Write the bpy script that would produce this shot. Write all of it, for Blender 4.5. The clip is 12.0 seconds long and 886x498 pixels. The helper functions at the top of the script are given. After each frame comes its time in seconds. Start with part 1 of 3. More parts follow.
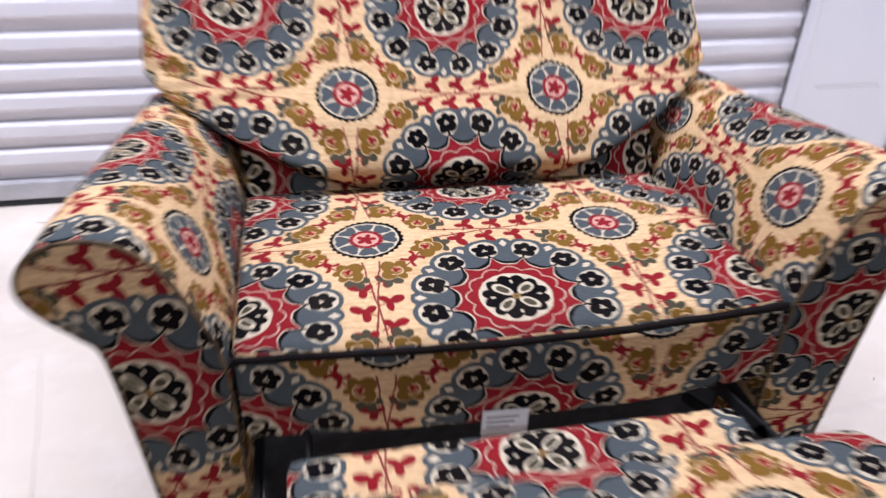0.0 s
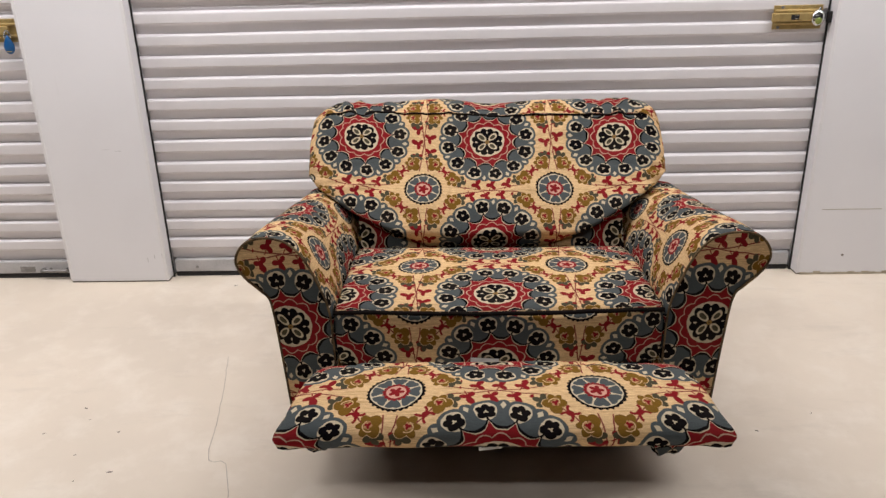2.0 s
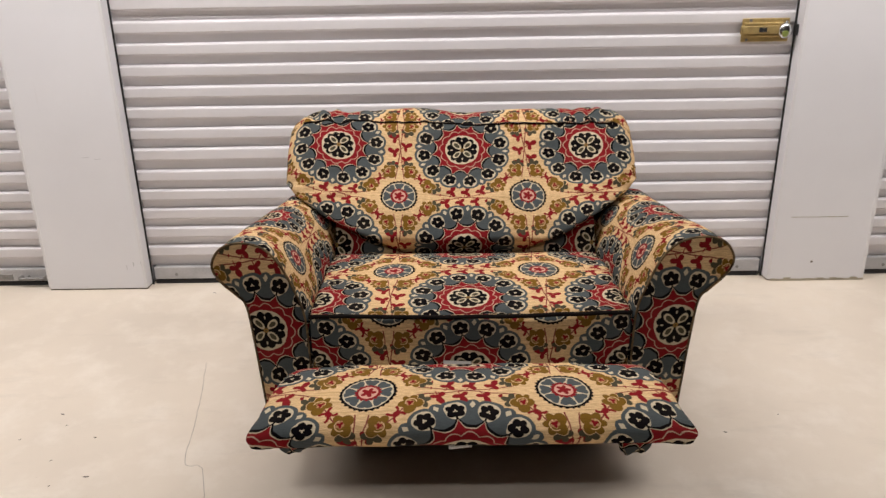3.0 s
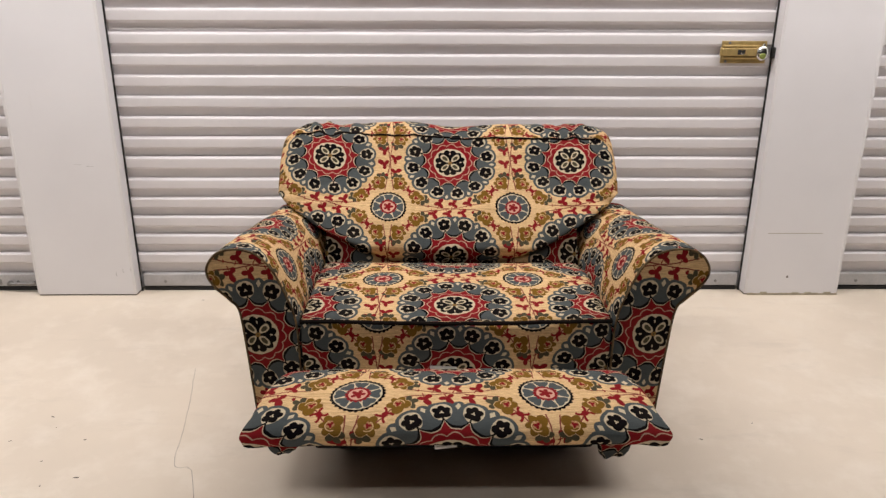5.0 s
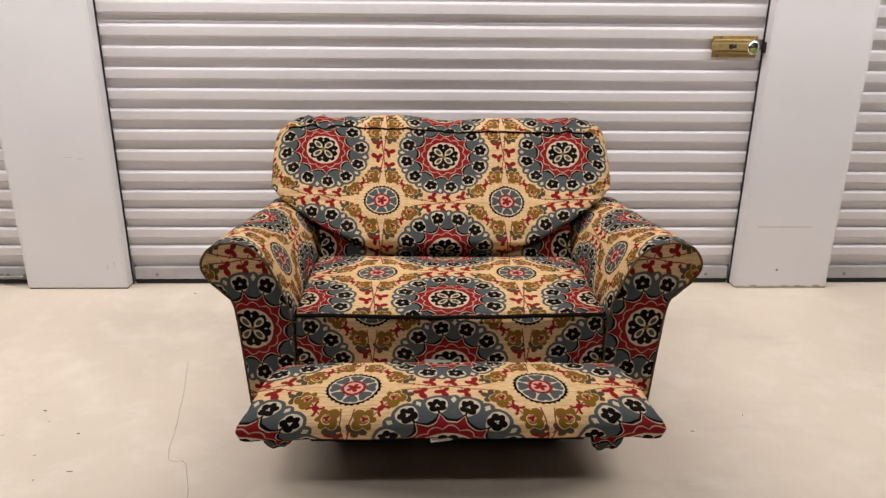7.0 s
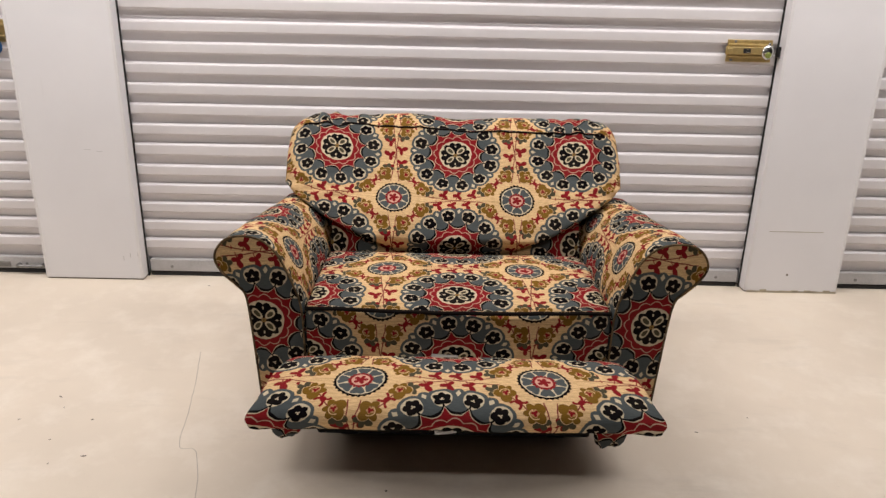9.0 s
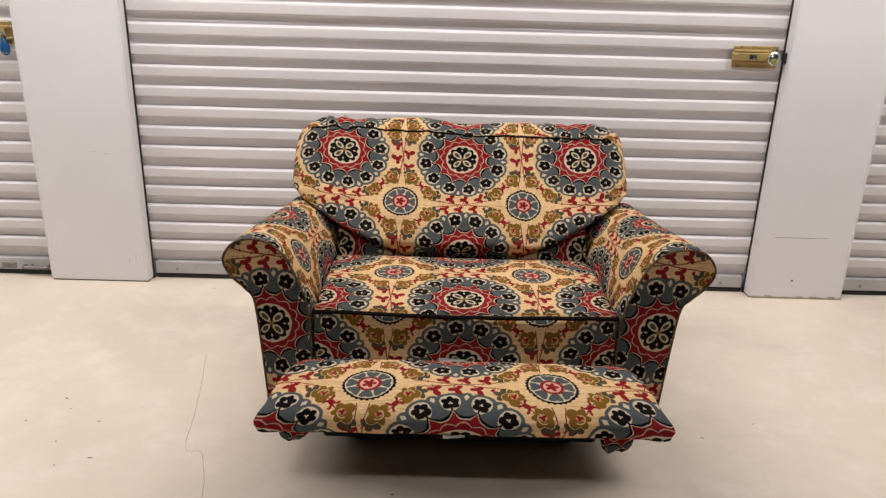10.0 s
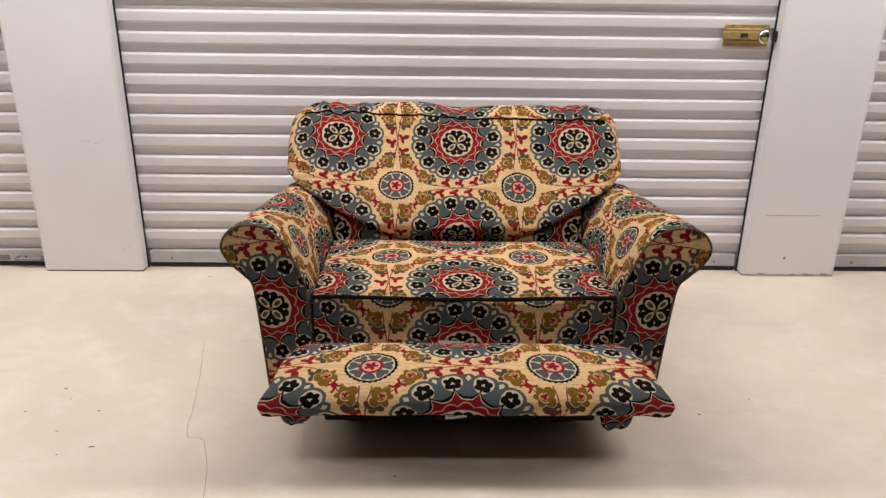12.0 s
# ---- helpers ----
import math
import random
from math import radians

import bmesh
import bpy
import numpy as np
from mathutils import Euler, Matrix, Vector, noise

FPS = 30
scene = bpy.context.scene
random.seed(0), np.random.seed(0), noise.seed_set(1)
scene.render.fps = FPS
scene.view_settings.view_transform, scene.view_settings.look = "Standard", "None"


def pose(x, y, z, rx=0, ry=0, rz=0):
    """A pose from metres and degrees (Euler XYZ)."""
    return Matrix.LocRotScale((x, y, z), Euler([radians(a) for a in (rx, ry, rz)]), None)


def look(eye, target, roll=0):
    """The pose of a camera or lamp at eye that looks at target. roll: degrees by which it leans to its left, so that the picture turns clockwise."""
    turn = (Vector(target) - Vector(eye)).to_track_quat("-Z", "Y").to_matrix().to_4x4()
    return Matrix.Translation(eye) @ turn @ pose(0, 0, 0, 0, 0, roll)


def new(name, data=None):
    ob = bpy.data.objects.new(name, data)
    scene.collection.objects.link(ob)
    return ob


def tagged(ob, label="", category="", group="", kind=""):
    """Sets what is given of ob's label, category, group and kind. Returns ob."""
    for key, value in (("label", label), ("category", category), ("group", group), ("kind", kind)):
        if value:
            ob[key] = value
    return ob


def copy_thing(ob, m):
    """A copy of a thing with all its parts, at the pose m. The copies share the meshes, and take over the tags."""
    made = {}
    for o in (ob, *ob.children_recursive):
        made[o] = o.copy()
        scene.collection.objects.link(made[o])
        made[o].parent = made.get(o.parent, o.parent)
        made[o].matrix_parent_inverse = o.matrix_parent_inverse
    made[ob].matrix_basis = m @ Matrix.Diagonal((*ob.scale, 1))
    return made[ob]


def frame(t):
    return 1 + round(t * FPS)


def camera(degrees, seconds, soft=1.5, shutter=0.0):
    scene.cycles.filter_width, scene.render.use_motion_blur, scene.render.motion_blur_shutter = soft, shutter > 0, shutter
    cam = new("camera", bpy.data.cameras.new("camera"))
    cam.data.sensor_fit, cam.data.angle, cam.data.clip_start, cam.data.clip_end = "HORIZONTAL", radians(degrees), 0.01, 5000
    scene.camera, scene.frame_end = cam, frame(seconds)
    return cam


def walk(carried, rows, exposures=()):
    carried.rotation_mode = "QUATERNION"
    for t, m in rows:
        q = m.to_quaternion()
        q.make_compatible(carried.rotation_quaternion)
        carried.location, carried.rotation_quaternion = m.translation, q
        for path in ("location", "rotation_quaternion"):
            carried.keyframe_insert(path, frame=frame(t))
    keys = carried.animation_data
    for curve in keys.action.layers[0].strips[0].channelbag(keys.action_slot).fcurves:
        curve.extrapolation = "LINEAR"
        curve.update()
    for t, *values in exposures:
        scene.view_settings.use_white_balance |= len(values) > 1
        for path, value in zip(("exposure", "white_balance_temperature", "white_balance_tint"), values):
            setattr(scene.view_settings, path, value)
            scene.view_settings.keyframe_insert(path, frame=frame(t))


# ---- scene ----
cam = camera(62.0, 12.0, soft=1.4, shutter=0.9)
PATH = [
    (0, (1.069, -2.04, 1.087), (1.403, -0.383, 0.018), 1.6),
    (0.5, (1.169, -2.408, 1.151), (1.251, -0.619, 0.261), 0.6),
    (1, (1.231, -2.712, 1.184), (1.242, -0.872, 0.4), -0.2),
    (1.5, (1.254, -2.852, 1.209), (1.211, -0.989, 0.485), -1.1),
    (2, (1.262, -2.858, 1.216), (1.202, -0.988, 0.507), -1.4),
    (2.5, (1.274, -2.864, 1.212), (1.229, -0.991, 0.514), -1.2),
    (3, (1.289, -2.897, 1.216), (1.272, -1.017, 0.533), -1.0),
    (5, (1.281, -2.96, 1.227), (1.306, -1.068, 0.578), 0.2),
    (5.5, (1.275, -2.965, 1.226), (1.303, -1.078, 0.564), 0.3),
    (6, (1.27, -2.965, 1.224), (1.307, -1.081, 0.555), 0.4),
    (6.5, (1.27, -2.964, 1.228), (1.317, -1.08, 0.56), 0.4),
    (7, (1.269, -2.964, 1.232), (1.322, -1.079, 0.564), 0.5),
    (9, (1.28, -2.993, 1.236), (1.296, -1.109, 0.566), 1.3),
    (9.5, (1.273, -2.995, 1.234), (1.282, -1.109, 0.57), 1.4),
    (10, (1.264, -2.996, 1.238), (1.276, -1.108, 0.577), 1.6),
    (10.5, (1.249, -2.992, 1.238), (1.269, -1.106, 0.575), 1.6),
    (11, (1.241, -2.997, 1.236), (1.266, -1.114, 0.562), 1.2),
    (11.5, (1.245, -3.0, 1.234), (1.278, -1.121, 0.55), 0.9),
    (12, (1.247, -3.004, 1.233), (1.284, -1.13, 0.536), 0.8),
]

EXPOSURES = [(0.0, 0.64, 5250, 18), (0.5, 0.46, 5600, 16), (1.0, 0.31, 5800, 13), (1.5, 0.16, 6000, 11), (2.5, 0.13, 6200, 11),
             (5.0, 0.15, 6350, 11.5), (12.0, 0.15, 6350, 11.5)]
walk(cam, [(t, look(eye, target, roll)) for t, eye, target, roll in PATH], EXPOSURES)

# ---- light ----
world = bpy.data.worlds.new("world")
scene.world = world
world.use_nodes = True
world.node_tree.nodes["Background"].inputs[0].default_value = (0.9, 0.95, 1.0, 1)
world.node_tree.nodes["Background"].inputs[1].default_value = 0.005

CEILING = 2.75
BACK_WALL = -6.5
# a row of strip lamps over the doors and a row over the corridor behind the camera
LAMPS = [(-2.15, -0.78), (0.65, -0.78), (3.45, -0.78), (1.25, -4.0)]
LAMP_POWER = [46, 42, 42, 29]
LAMP_WIDTH = [0.15, 0.15, 0.15, 0.09]
LAMP_LENGTH = [2.35, 2.35, 2.35, 1.0]
for (lx, ly), power, long, wide in zip(LAMPS, LAMP_POWER, LAMP_LENGTH, LAMP_WIDTH):
    data = bpy.data.lights.new("strip_lamp", "AREA")
    data.shape, data.size, data.size_y, data.energy = "RECTANGLE", long, wide, power
    data.color = (1.0, 0.945, 0.895)
    new("strip_lamp", data).matrix_world = pose(lx, ly, CEILING - 0.095)

# ---- node arithmetic ----
TREE = None


class Num:
    """A number in a node tree, with plain arithmetic."""

    def __init__(self, socket):
        self.s = socket

    def __add__(self, o):
        return op("ADD", self, o)

    def __radd__(self, o):
        return op("ADD", o, self)

    def __sub__(self, o):
        return op("SUBTRACT", self, o)

    def __rsub__(self, o):
        return op("SUBTRACT", o, self)

    def __mul__(self, o):
        return op("MULTIPLY", self, o)

    def __rmul__(self, o):
        return op("MULTIPLY", o, self)

    def __truediv__(self, o):
        return op("DIVIDE", self, o)


def link_in(socket, v):
    if isinstance(v, Num):
        TREE.links.new(v.s, socket)
    elif hasattr(v, "is_linked"):
        TREE.links.new(v, socket)
    else:
        socket.default_value = v


def op(kind, a, b=None, c=None):
    n = TREE.nodes.new("ShaderNodeMath")
    n.operation = kind
    for i, v in enumerate((a, b, c)):
        if v is not None:
            link_in(n.inputs[i], v)
    return Num(n.outputs[0])


def unit_range(a):
    """a held between 0 and 1."""
    return op("MINIMUM", op("MAXIMUM", a, 0.0), 1.0)


def absolute(a):
    return op("ABSOLUTE", a)


def cosine(a):
    return op("COSINE", a)


def sine(a):
    return op("SINE", a)


def fold(a, period):
    """The signed way from a to the nearest multiple of period."""
    return a - period * op("ROUND", a / period)


def length(x, y):
    return op("SQRT", op("MULTIPLY_ADD", x, x, y * y))


def angle(x, y):
    return op("ARCTAN2", y, x)


EDGE = 0.0010


def inside(d, r):
    """1 where d is less than r, with a woven, slightly soft edge."""
    return unit_range(op("MULTIPLY_ADD", r - d, 1 / EDGE, 0.5))


def blend(base, over, mask):
    n = TREE.nodes.new("ShaderNodeMix")
    n.data_type = "RGBA"
    link_in(n.inputs[0], mask)
    link_in(n.inputs[6], base)
    link_in(n.inputs[7], over)
    return n.outputs[2]


def noise_node(coords, scale, detail=3.0, rough=0.55, stretch=None):
    if stretch:
        m = TREE.nodes.new("ShaderNodeMapping")
        m.inputs["Scale"].default_value = stretch
        TREE.links.new(coords, m.inputs[0])
        coords = m.outputs[0]
    n = TREE.nodes.new("ShaderNodeTexNoise")
    n.inputs["Scale"].default_value, n.inputs["Detail"].default_value, n.inputs["Roughness"].default_value = scale, detail, rough
    TREE.links.new(coords, n.inputs["Vector"])
    return Num(n.outputs[0])


def ramp(v, lo, hi, a=0.0, b=1.0):
    """v from lo to hi becomes a to b, and no further."""
    f = unit_range(op("MULTIPLY_ADD", v, 1 / (hi - lo), -lo / (hi - lo)))
    return op("MULTIPLY_ADD", f, b - a, a)


def rgb(*c):
    return (*c, 1.0)


def begin(name):
    global TREE
    mat = bpy.data.materials.new(name)
    mat.use_nodes = True
    TREE = mat.node_tree
    return mat, TREE.nodes["Principled BSDF"]


def coords_of(kind):
    return TREE.nodes.new("ShaderNodeTexCoord").outputs[kind]


def bump(bsdf, height, strength, distance):
    n = TREE.nodes.new("ShaderNodeBump")
    n.inputs["Strength"].default_value, n.inputs["Distance"].default_value = strength, distance
    link_in(n.inputs["Height"], height)
    TREE.links.new(n.outputs[0], bsdf.inputs["Normal"])


# ---- materials ----
REPEAT_U, REPEAT_V = 0.382, 0.318


def suzani_fabric():
    """Woven upholstery: large round medallions on a grid, small ones between, olive blossoms and red sprigs."""
    mat, bsdf = begin("suzani_fabric")
    uv = coords_of("UV")
    warp = TREE.nodes.new("ShaderNodeTexNoise")
    warp.inputs["Scale"].default_value, warp.inputs["Detail"].default_value = 28, 2
    TREE.links.new(uv, warp.inputs["Vector"])
    split = TREE.nodes.new("ShaderNodeSeparateXYZ")
    TREE.links.new(uv, split.inputs[0])
    wsplit = TREE.nodes.new("ShaderNodeSeparateColor")
    TREE.links.new(warp.outputs["Color"], wsplit.inputs[0])
    fine = noise_node(uv, 210, 2, 0.6)
    u = Num(split.outputs[0]) + (Num(wsplit.outputs[0]) - 0.5) * 0.0075 + (fine - 0.5) * 0.0022
    v = Num(split.outputs[1]) + (Num(wsplit.outputs[1]) - 0.5) * 0.0075 + (0.5 - fine) * 0.0022
    bx, by = fold(u, REPEAT_U), fold(v, REPEAT_V)
    sx, sy = fold(u - REPEAT_U / 2, REPEAT_U), fold(v - REPEAT_V / 2, REPEAT_V)

    slub = noise_node(uv, 1.0, 3, 0.6, (65, 500, 1))
    streak = noise_node(uv, 1.0, 4, 0.65, (9, 190, 1))
    patch = noise_node(uv, 9.0, 3)
    beige = blend(rgb(0.50, 0.328, 0.160), rgb(0.63, 0.430, 0.230), ramp(slub, 0.32, 0.68))
    beige = blend(beige, rgb(0.30, 0.195, 0.085), ramp(streak, 0.50, 0.70, 0.0, 0.65))
    cream, pink = rgb(0.48, 0.40, 0.275), rgb(0.50, 0.27, 0.20)
    blue, black = rgb(0.061, 0.070, 0.072), rgb(0.0036, 0.0030, 0.0040)
    red, olive, slate = rgb(0.180, 0.0105, 0.0135), rgb(0.150, 0.078, 0.013), rgb(0.058, 0.050, 0.030)
    stem = rgb(0.17, 0.035, 0.030)
    colour = beige

    def turned(x, y, dx, dy):
        """Coordinates along and across the direction (dx, dy)."""
        return op("MULTIPLY_ADD", x, dx, y * dy), op("MULTIPLY_ADD", y, dx, x * -dy)

    # crossing stems with barbed red leaves, between the large medallions
    for along, across in ((bx, sy), (by, sx)):
        near = inside(absolute(along), 0.098)
        vine = inside(absolute(absolute(across) - 0.13 * absolute(along)), 0.0014) * near
        colour = blend(colour, stem, vine)
        side = op("SIGN", across)
        cell = fold(along - 0.009 * side, 0.044)
        lx, ly = turned(cell, absolute(across) - 0.0175, 0.42, 0.907)
        rho, phi = length(lx, ly), angle(lx, ly)
        barb = absolute(cosine(1.5 * phi))
        leaf = inside(rho, 0.0060 + 0.0128 * barb * barb * (1.0 + 0.28 * cosine(phi)))
        foot = inside(absolute(lx + 0.010), 0.008) * inside(absolute(ly), 0.0011)
        colour = blend(colour, red, op("MAXIMUM", leaf, foot) * inside(absolute(along), 0.070))

    # swirled blossoms round the small medallion, with slate leaves and red hooks
    qx, qy = absolute(sx), absolute(sy)
    line = op("MULTIPLY_ADD", qx, 0.775, qy * 0.63)
    run = op("MULTIPLY_ADD", qy, 0.775, qx * -0.63)
    colour = blend(colour, stem, inside(absolute(line - 0.0868), 0.0014) * inside(absolute(run - 0.010), 0.045))
    cx, cy = turned(qx - 0.0620, qy - 0.0600, 0.707, 0.707)
    for ox, bend in ((-0.0125, 1.0), (0.0125, -1.0)):
        hook = length(cx - ox, cy)
        arc = inside(absolute(hook - 0.0110), 0.0027) * inside(0.0, (cx - ox) * bend + 0.0015)
        colour = blend(colour, red, arc)
    colour = blend(colour, red, inside(length(cx, cy * 0.75), 0.0062))
    for ox, oy, dx, dy in ((0.090, 0.031, 0.93, -0.37), (0.034, 0.090, -0.33, 0.94)):
        px, py = turned(qx - ox, qy - oy, dx, dy)
        lx, ly = px - 0.0150, py - 0.005
        lrho, lphi = length(lx, ly), angle(lx, ly)
        teeth = absolute(cosine(2.5 * lphi))
        colour = blend(colour, slate, inside(lrho, 0.0105 + 0.0095 * teeth))
        mx, my = px + 0.0065, py - 0.001
        rho, phi = length(mx, my), angle(mx, my)
        lobes = absolute(sine(2.5 * phi + 0.6 * cosine(phi)))
        rim = 0.0160 + 0.0085 * lobes + 0.0025 * cosine(phi - 1.2)
        colour = blend(colour, beige, inside(rho, rim + 0.0014) * inside(0.004, mx))
        colour = blend(colour, olive, inside(rho, rim))
        swirl = inside(absolute(rho - 0.0125 - 0.0016 * phi), 0.0010) * inside(my, 0.004) * inside(-0.012, mx)
        colour = blend(colour, beige, swirl)
        colour = blend(colour, rgb(0.36, 0.19, 0.09), inside(rho, 0.0076 + 0.0012 * cosine(5 * phi)))
        colour = blend(colour, red, inside(rho, 0.0052 + 0.0018 * cosine(3 * phi)))

    # small medallion: scalloped black ring, eight blue hearts, a red ring round a red flower
    gy = sy * 1.05
    r2, t2 = length(sx, gy), angle(sx, gy)
    colour = blend(colour, black, inside(r2, 0.0552 + 0.0015 * cosine(30 * t2)))
    colour = blend(colour, cream, inside(r2, 0.0490))
    eighth = fold(t2 - math.pi / 8, math.pi / 4)
    spoke = absolute(r2 * sine(eighth))
    wedge = 0.0013 + 0.20 * op("MAXIMUM", 0.037 - r2, 0.0)
    heart = 0.0440 + 0.0030 * absolute(sine(8 * t2))
    colour = blend(colour, blue, inside(r2, heart) * inside(wedge, spoke))
    colour = blend(colour, red, inside(r2, 0.0255 + 0.0017 * cosine(16 * t2)))
    colour = blend(colour, pink, inside(r2, 0.0190))
    petal = absolute(cosine(2.5 * t2))
    colour = blend(colour, red, inside(r2, 0.0070 + 0.0085 * petal))

    # large medallion: twelve black clovers in pale halos on a scalloped blue band
    ey = by * 1.12
    r, th = length(bx, ey), angle(bx, ey)
    sector = math.pi / 6
    lean = math.pi / 2 + math.radians(10)
    a = fold(th - lean, sector)
    b = fold(th - lean - sector / 2, sector)
    fx, fy = r * cosine(a) - 0.1185, r * sine(a)
    kx, ky = r * cosine(b) - 0.1325, r * sine(b)
    halo = length(fx * 0.95, fy * (1.06 - 9.0 * fx))
    hole = length(kx, ky)
    colour = blend(colour, blue, op("MAXIMUM", op("MAXIMUM", inside(halo, 0.0282), inside(hole, 0.0138)), inside(r, 0.1225)))
    colour = blend(colour, cream, inside(absolute(ky) * (1.25 - 30.0 * kx) + absolute(kx) * 0.85, 0.0074) * inside(hole, 0.0105))
    colour = blend(colour, cream, inside(halo, 0.0218))
    rim = 1.0 - absolute(a) * (2 / sector)
    edge = 0.0800 + 0.0190 * rim * rim * rim
    colour = blend(colour, cream, inside(r, edge))
    colour = blend(colour, red, inside(r, edge - 0.0048))
    scallop = 0.0615 + 0.0080 * absolute(sine(6 * (th - lean)))
    colour = blend(colour, rgb(0.40, 0.27, 0.19), inside(absolute(r - scallop), 0.0013))
    colour = blend(colour, black, inside(absolute(r - edge - 0.0006), 0.0031))
    colour = blend(colour, black, inside(absolute(fy), 0.0023) * inside(absolute(fx + 0.0160), 0.0075))
    rho, phi = length(fx, fy), angle(fx, fy)
    colour = blend(colour, black, inside(rho, 0.0142 + 0.0055 * absolute(cosine(2.5 * phi + 0.5 * sine(phi)))))
    colour = blend(colour, cream, inside(rho, 0.0029 + 0.0016 * cosine(3 * phi)))
    colour = blend(colour, cream, inside(r, 0.0525))
    crown = absolute(sine(6 * th))
    colour = blend(colour, black, inside(r, 0.0405 + 0.0075 * crown))
    d = fold(th - math.pi / 4, math.pi / 2)
    gx, gy = r * cosine(d) - 0.0225, r * sine(d)
    loop = length(gx * 0.55, gy * (1.0 - 8.0 * gx))
    colour = blend(colour, cream, inside(loop, 0.0088))
    colour = blend(colour, slate, inside(loop, 0.0056))
    e = fold(th, math.pi / 2)
    colour = blend(colour, cream, inside(length(r * cosine(e) - 0.033, r * sine(e) * 1.6), 0.0036))
    colour = blend(colour, rgb(0.24, 0.13, 0.035), inside(r, 0.0060))
    colour = blend(colour, slate, inside(r, 0.0026))

    # thread: slight fading and a ribbed weave
    worn = blend(colour, rgb(0.25, 0.19, 0.13), ramp(patch, 0.4, 0.8, 0.0, 0.05))
    tone = ramp(slub, 0.28, 0.72, 0.85, 1.12)
    tone = tone * ramp(noise_node(uv, 520, 2, 0.7, (1.0, 1.6, 1)), 0.3, 0.7, 0.86, 1.13)
    n = TREE.nodes.new("ShaderNodeVectorMath")
    n.operation = "SCALE"
    TREE.links.new(worn, n.inputs[0])
    link_in(n.inputs["Scale"], tone)
    TREE.links.new(n.outputs[0], bsdf.inputs["Base Color"])
    bsdf.inputs["Roughness"].default_value = 0.88
    bsdf.inputs["Specular IOR Level"].default_value = 0.015
    bsdf.inputs["Sheen Weight"].default_value = 0.0
    bsdf.inputs["Sheen Roughness"].default_value = 0.4
    bump(bsdf, slub + 0.6 * noise_node(uv, 900, 1), 0.35, 0.0012)
    return mat


def plain(name, colour, rough=0.5, metal=0.0, vary=0.12, scale=14, relief=0.0, kind="Object", second=None):
    """A surface with stains at a large scale and grain at a fine one."""
    mat, bsdf = begin(name)
    co = coords_of(kind)
    big, fine = noise_node(co, scale, 4), noise_node(co, scale * 14, 2)
    other = second or tuple(c * (1 - vary) for c in colour)
    mixed = blend(rgb(*colour), rgb(*other), ramp(big * 0.7 + fine * 0.3, 0.35, 0.68))
    TREE.links.new(mixed, bsdf.inputs["Base Color"])
    link_in(bsdf.inputs["Roughness"], ramp(big, 0.3, 0.7, rough * 0.88, min(1.0, rough * 1.12)))
    bsdf.inputs["Metallic"].default_value = metal
    if relief:
        bump(bsdf, fine + big, 0.4, relief)
    return mat


def concrete_floor():
    mat, bsdf = begin("sealed_concrete")
    co = coords_of("Object")
    cloud, mottle, grain = noise_node(co, 0.9, 5, 0.6), noise_node(co, 5.5, 6, 0.65), noise_node(co, 130, 3)
    scuff = noise_node(co, 2.2, 6, 0.7, (1.0, 3.5, 1))
    colour = blend(rgb(0.70, 0.61, 0.50), rgb(0.61, 0.53, 0.435), ramp(cloud, 0.36, 0.66))
    colour = blend(colour, rgb(0.74, 0.665, 0.57), ramp(mottle, 0.48, 0.68, 0, 0.7))
    colour = blend(colour, rgb(0.50, 0.435, 0.36), ramp(scuff, 0.56, 0.74, 0, 0.45))
    colour = blend(colour, rgb(0.28, 0.24, 0.20), ramp(grain, 0.66, 0.80, 0, 0.25))
    TREE.links.new(colour, bsdf.inputs["Base Color"])
    link_in(bsdf.inputs["Roughness"], ramp(mottle, 0.3, 0.7, 0.30, 0.50))
    bsdf.inputs["Specular IOR Level"].default_value = 0.4
    bump(bsdf, mottle + 0.15 * grain, 0.25, 0.002)
    return mat


def wall_paint():
    mat, bsdf = begin("white_wall_paint")
    co = coords_of("Object")
    cloud, streak, grain = noise_node(co, 1.6, 4), noise_node(co, 3.0, 5, 0.7, (6, 6, 0.7)), noise_node(co, 220, 2)
    colour = blend(rgb(0.755, 0.74, 0.755), rgb(0.70, 0.685, 0.70), ramp(cloud, 0.35, 0.7))
    colour = blend(colour, rgb(0.60, 0.57, 0.56), ramp(streak, 0.66, 0.85, 0, 0.4))
    TREE.links.new(colour, bsdf.inputs["Base Color"])
    bsdf.inputs["Roughness"].default_value = 0.5
    bump(bsdf, grain, 0.15, 0.0006)
    return mat


FABRIC = suzani_fabric()
CORD = plain("patterned_piping_cord", (0.20, 0.135, 0.07), 0.85, scale=38, second=(0.014, 0.010, 0.010))
PIPING = plain("dark_piping_cord", (0.006, 0.005, 0.005), 0.85, scale=60, second=(0.014, 0.010, 0.008))
for cloth in (PIPING, CORD):
    cloth.node_tree.nodes["Principled BSDF"].inputs["Specular IOR Level"].default_value = 0.05
FLOOR = concrete_floor()
PAINT = wall_paint()
STEEL = plain("white_enamelled_steel", (0.70, 0.67, 0.68), 0.34, vary=0.06, scale=3)
TRIM = plain("white_painted_trim", (0.74, 0.72, 0.725), 0.4, vary=0.08, scale=5)
GREY = plain("grey_door_base", (0.50, 0.485, 0.485), 0.45, vary=0.3, scale=9)
ZINC = plain("zinc_bolt", (0.30, 0.29, 0.28), 0.5, 0.5, vary=0.4, scale=60)
# black for the floor seals, and for the shade in gaps beside the doors
RUBBER_AND_GAP_SHADE = plain("black_rubber_and_gap_shade", (0.014, 0.013, 0.013), 0.7, vary=0.4)
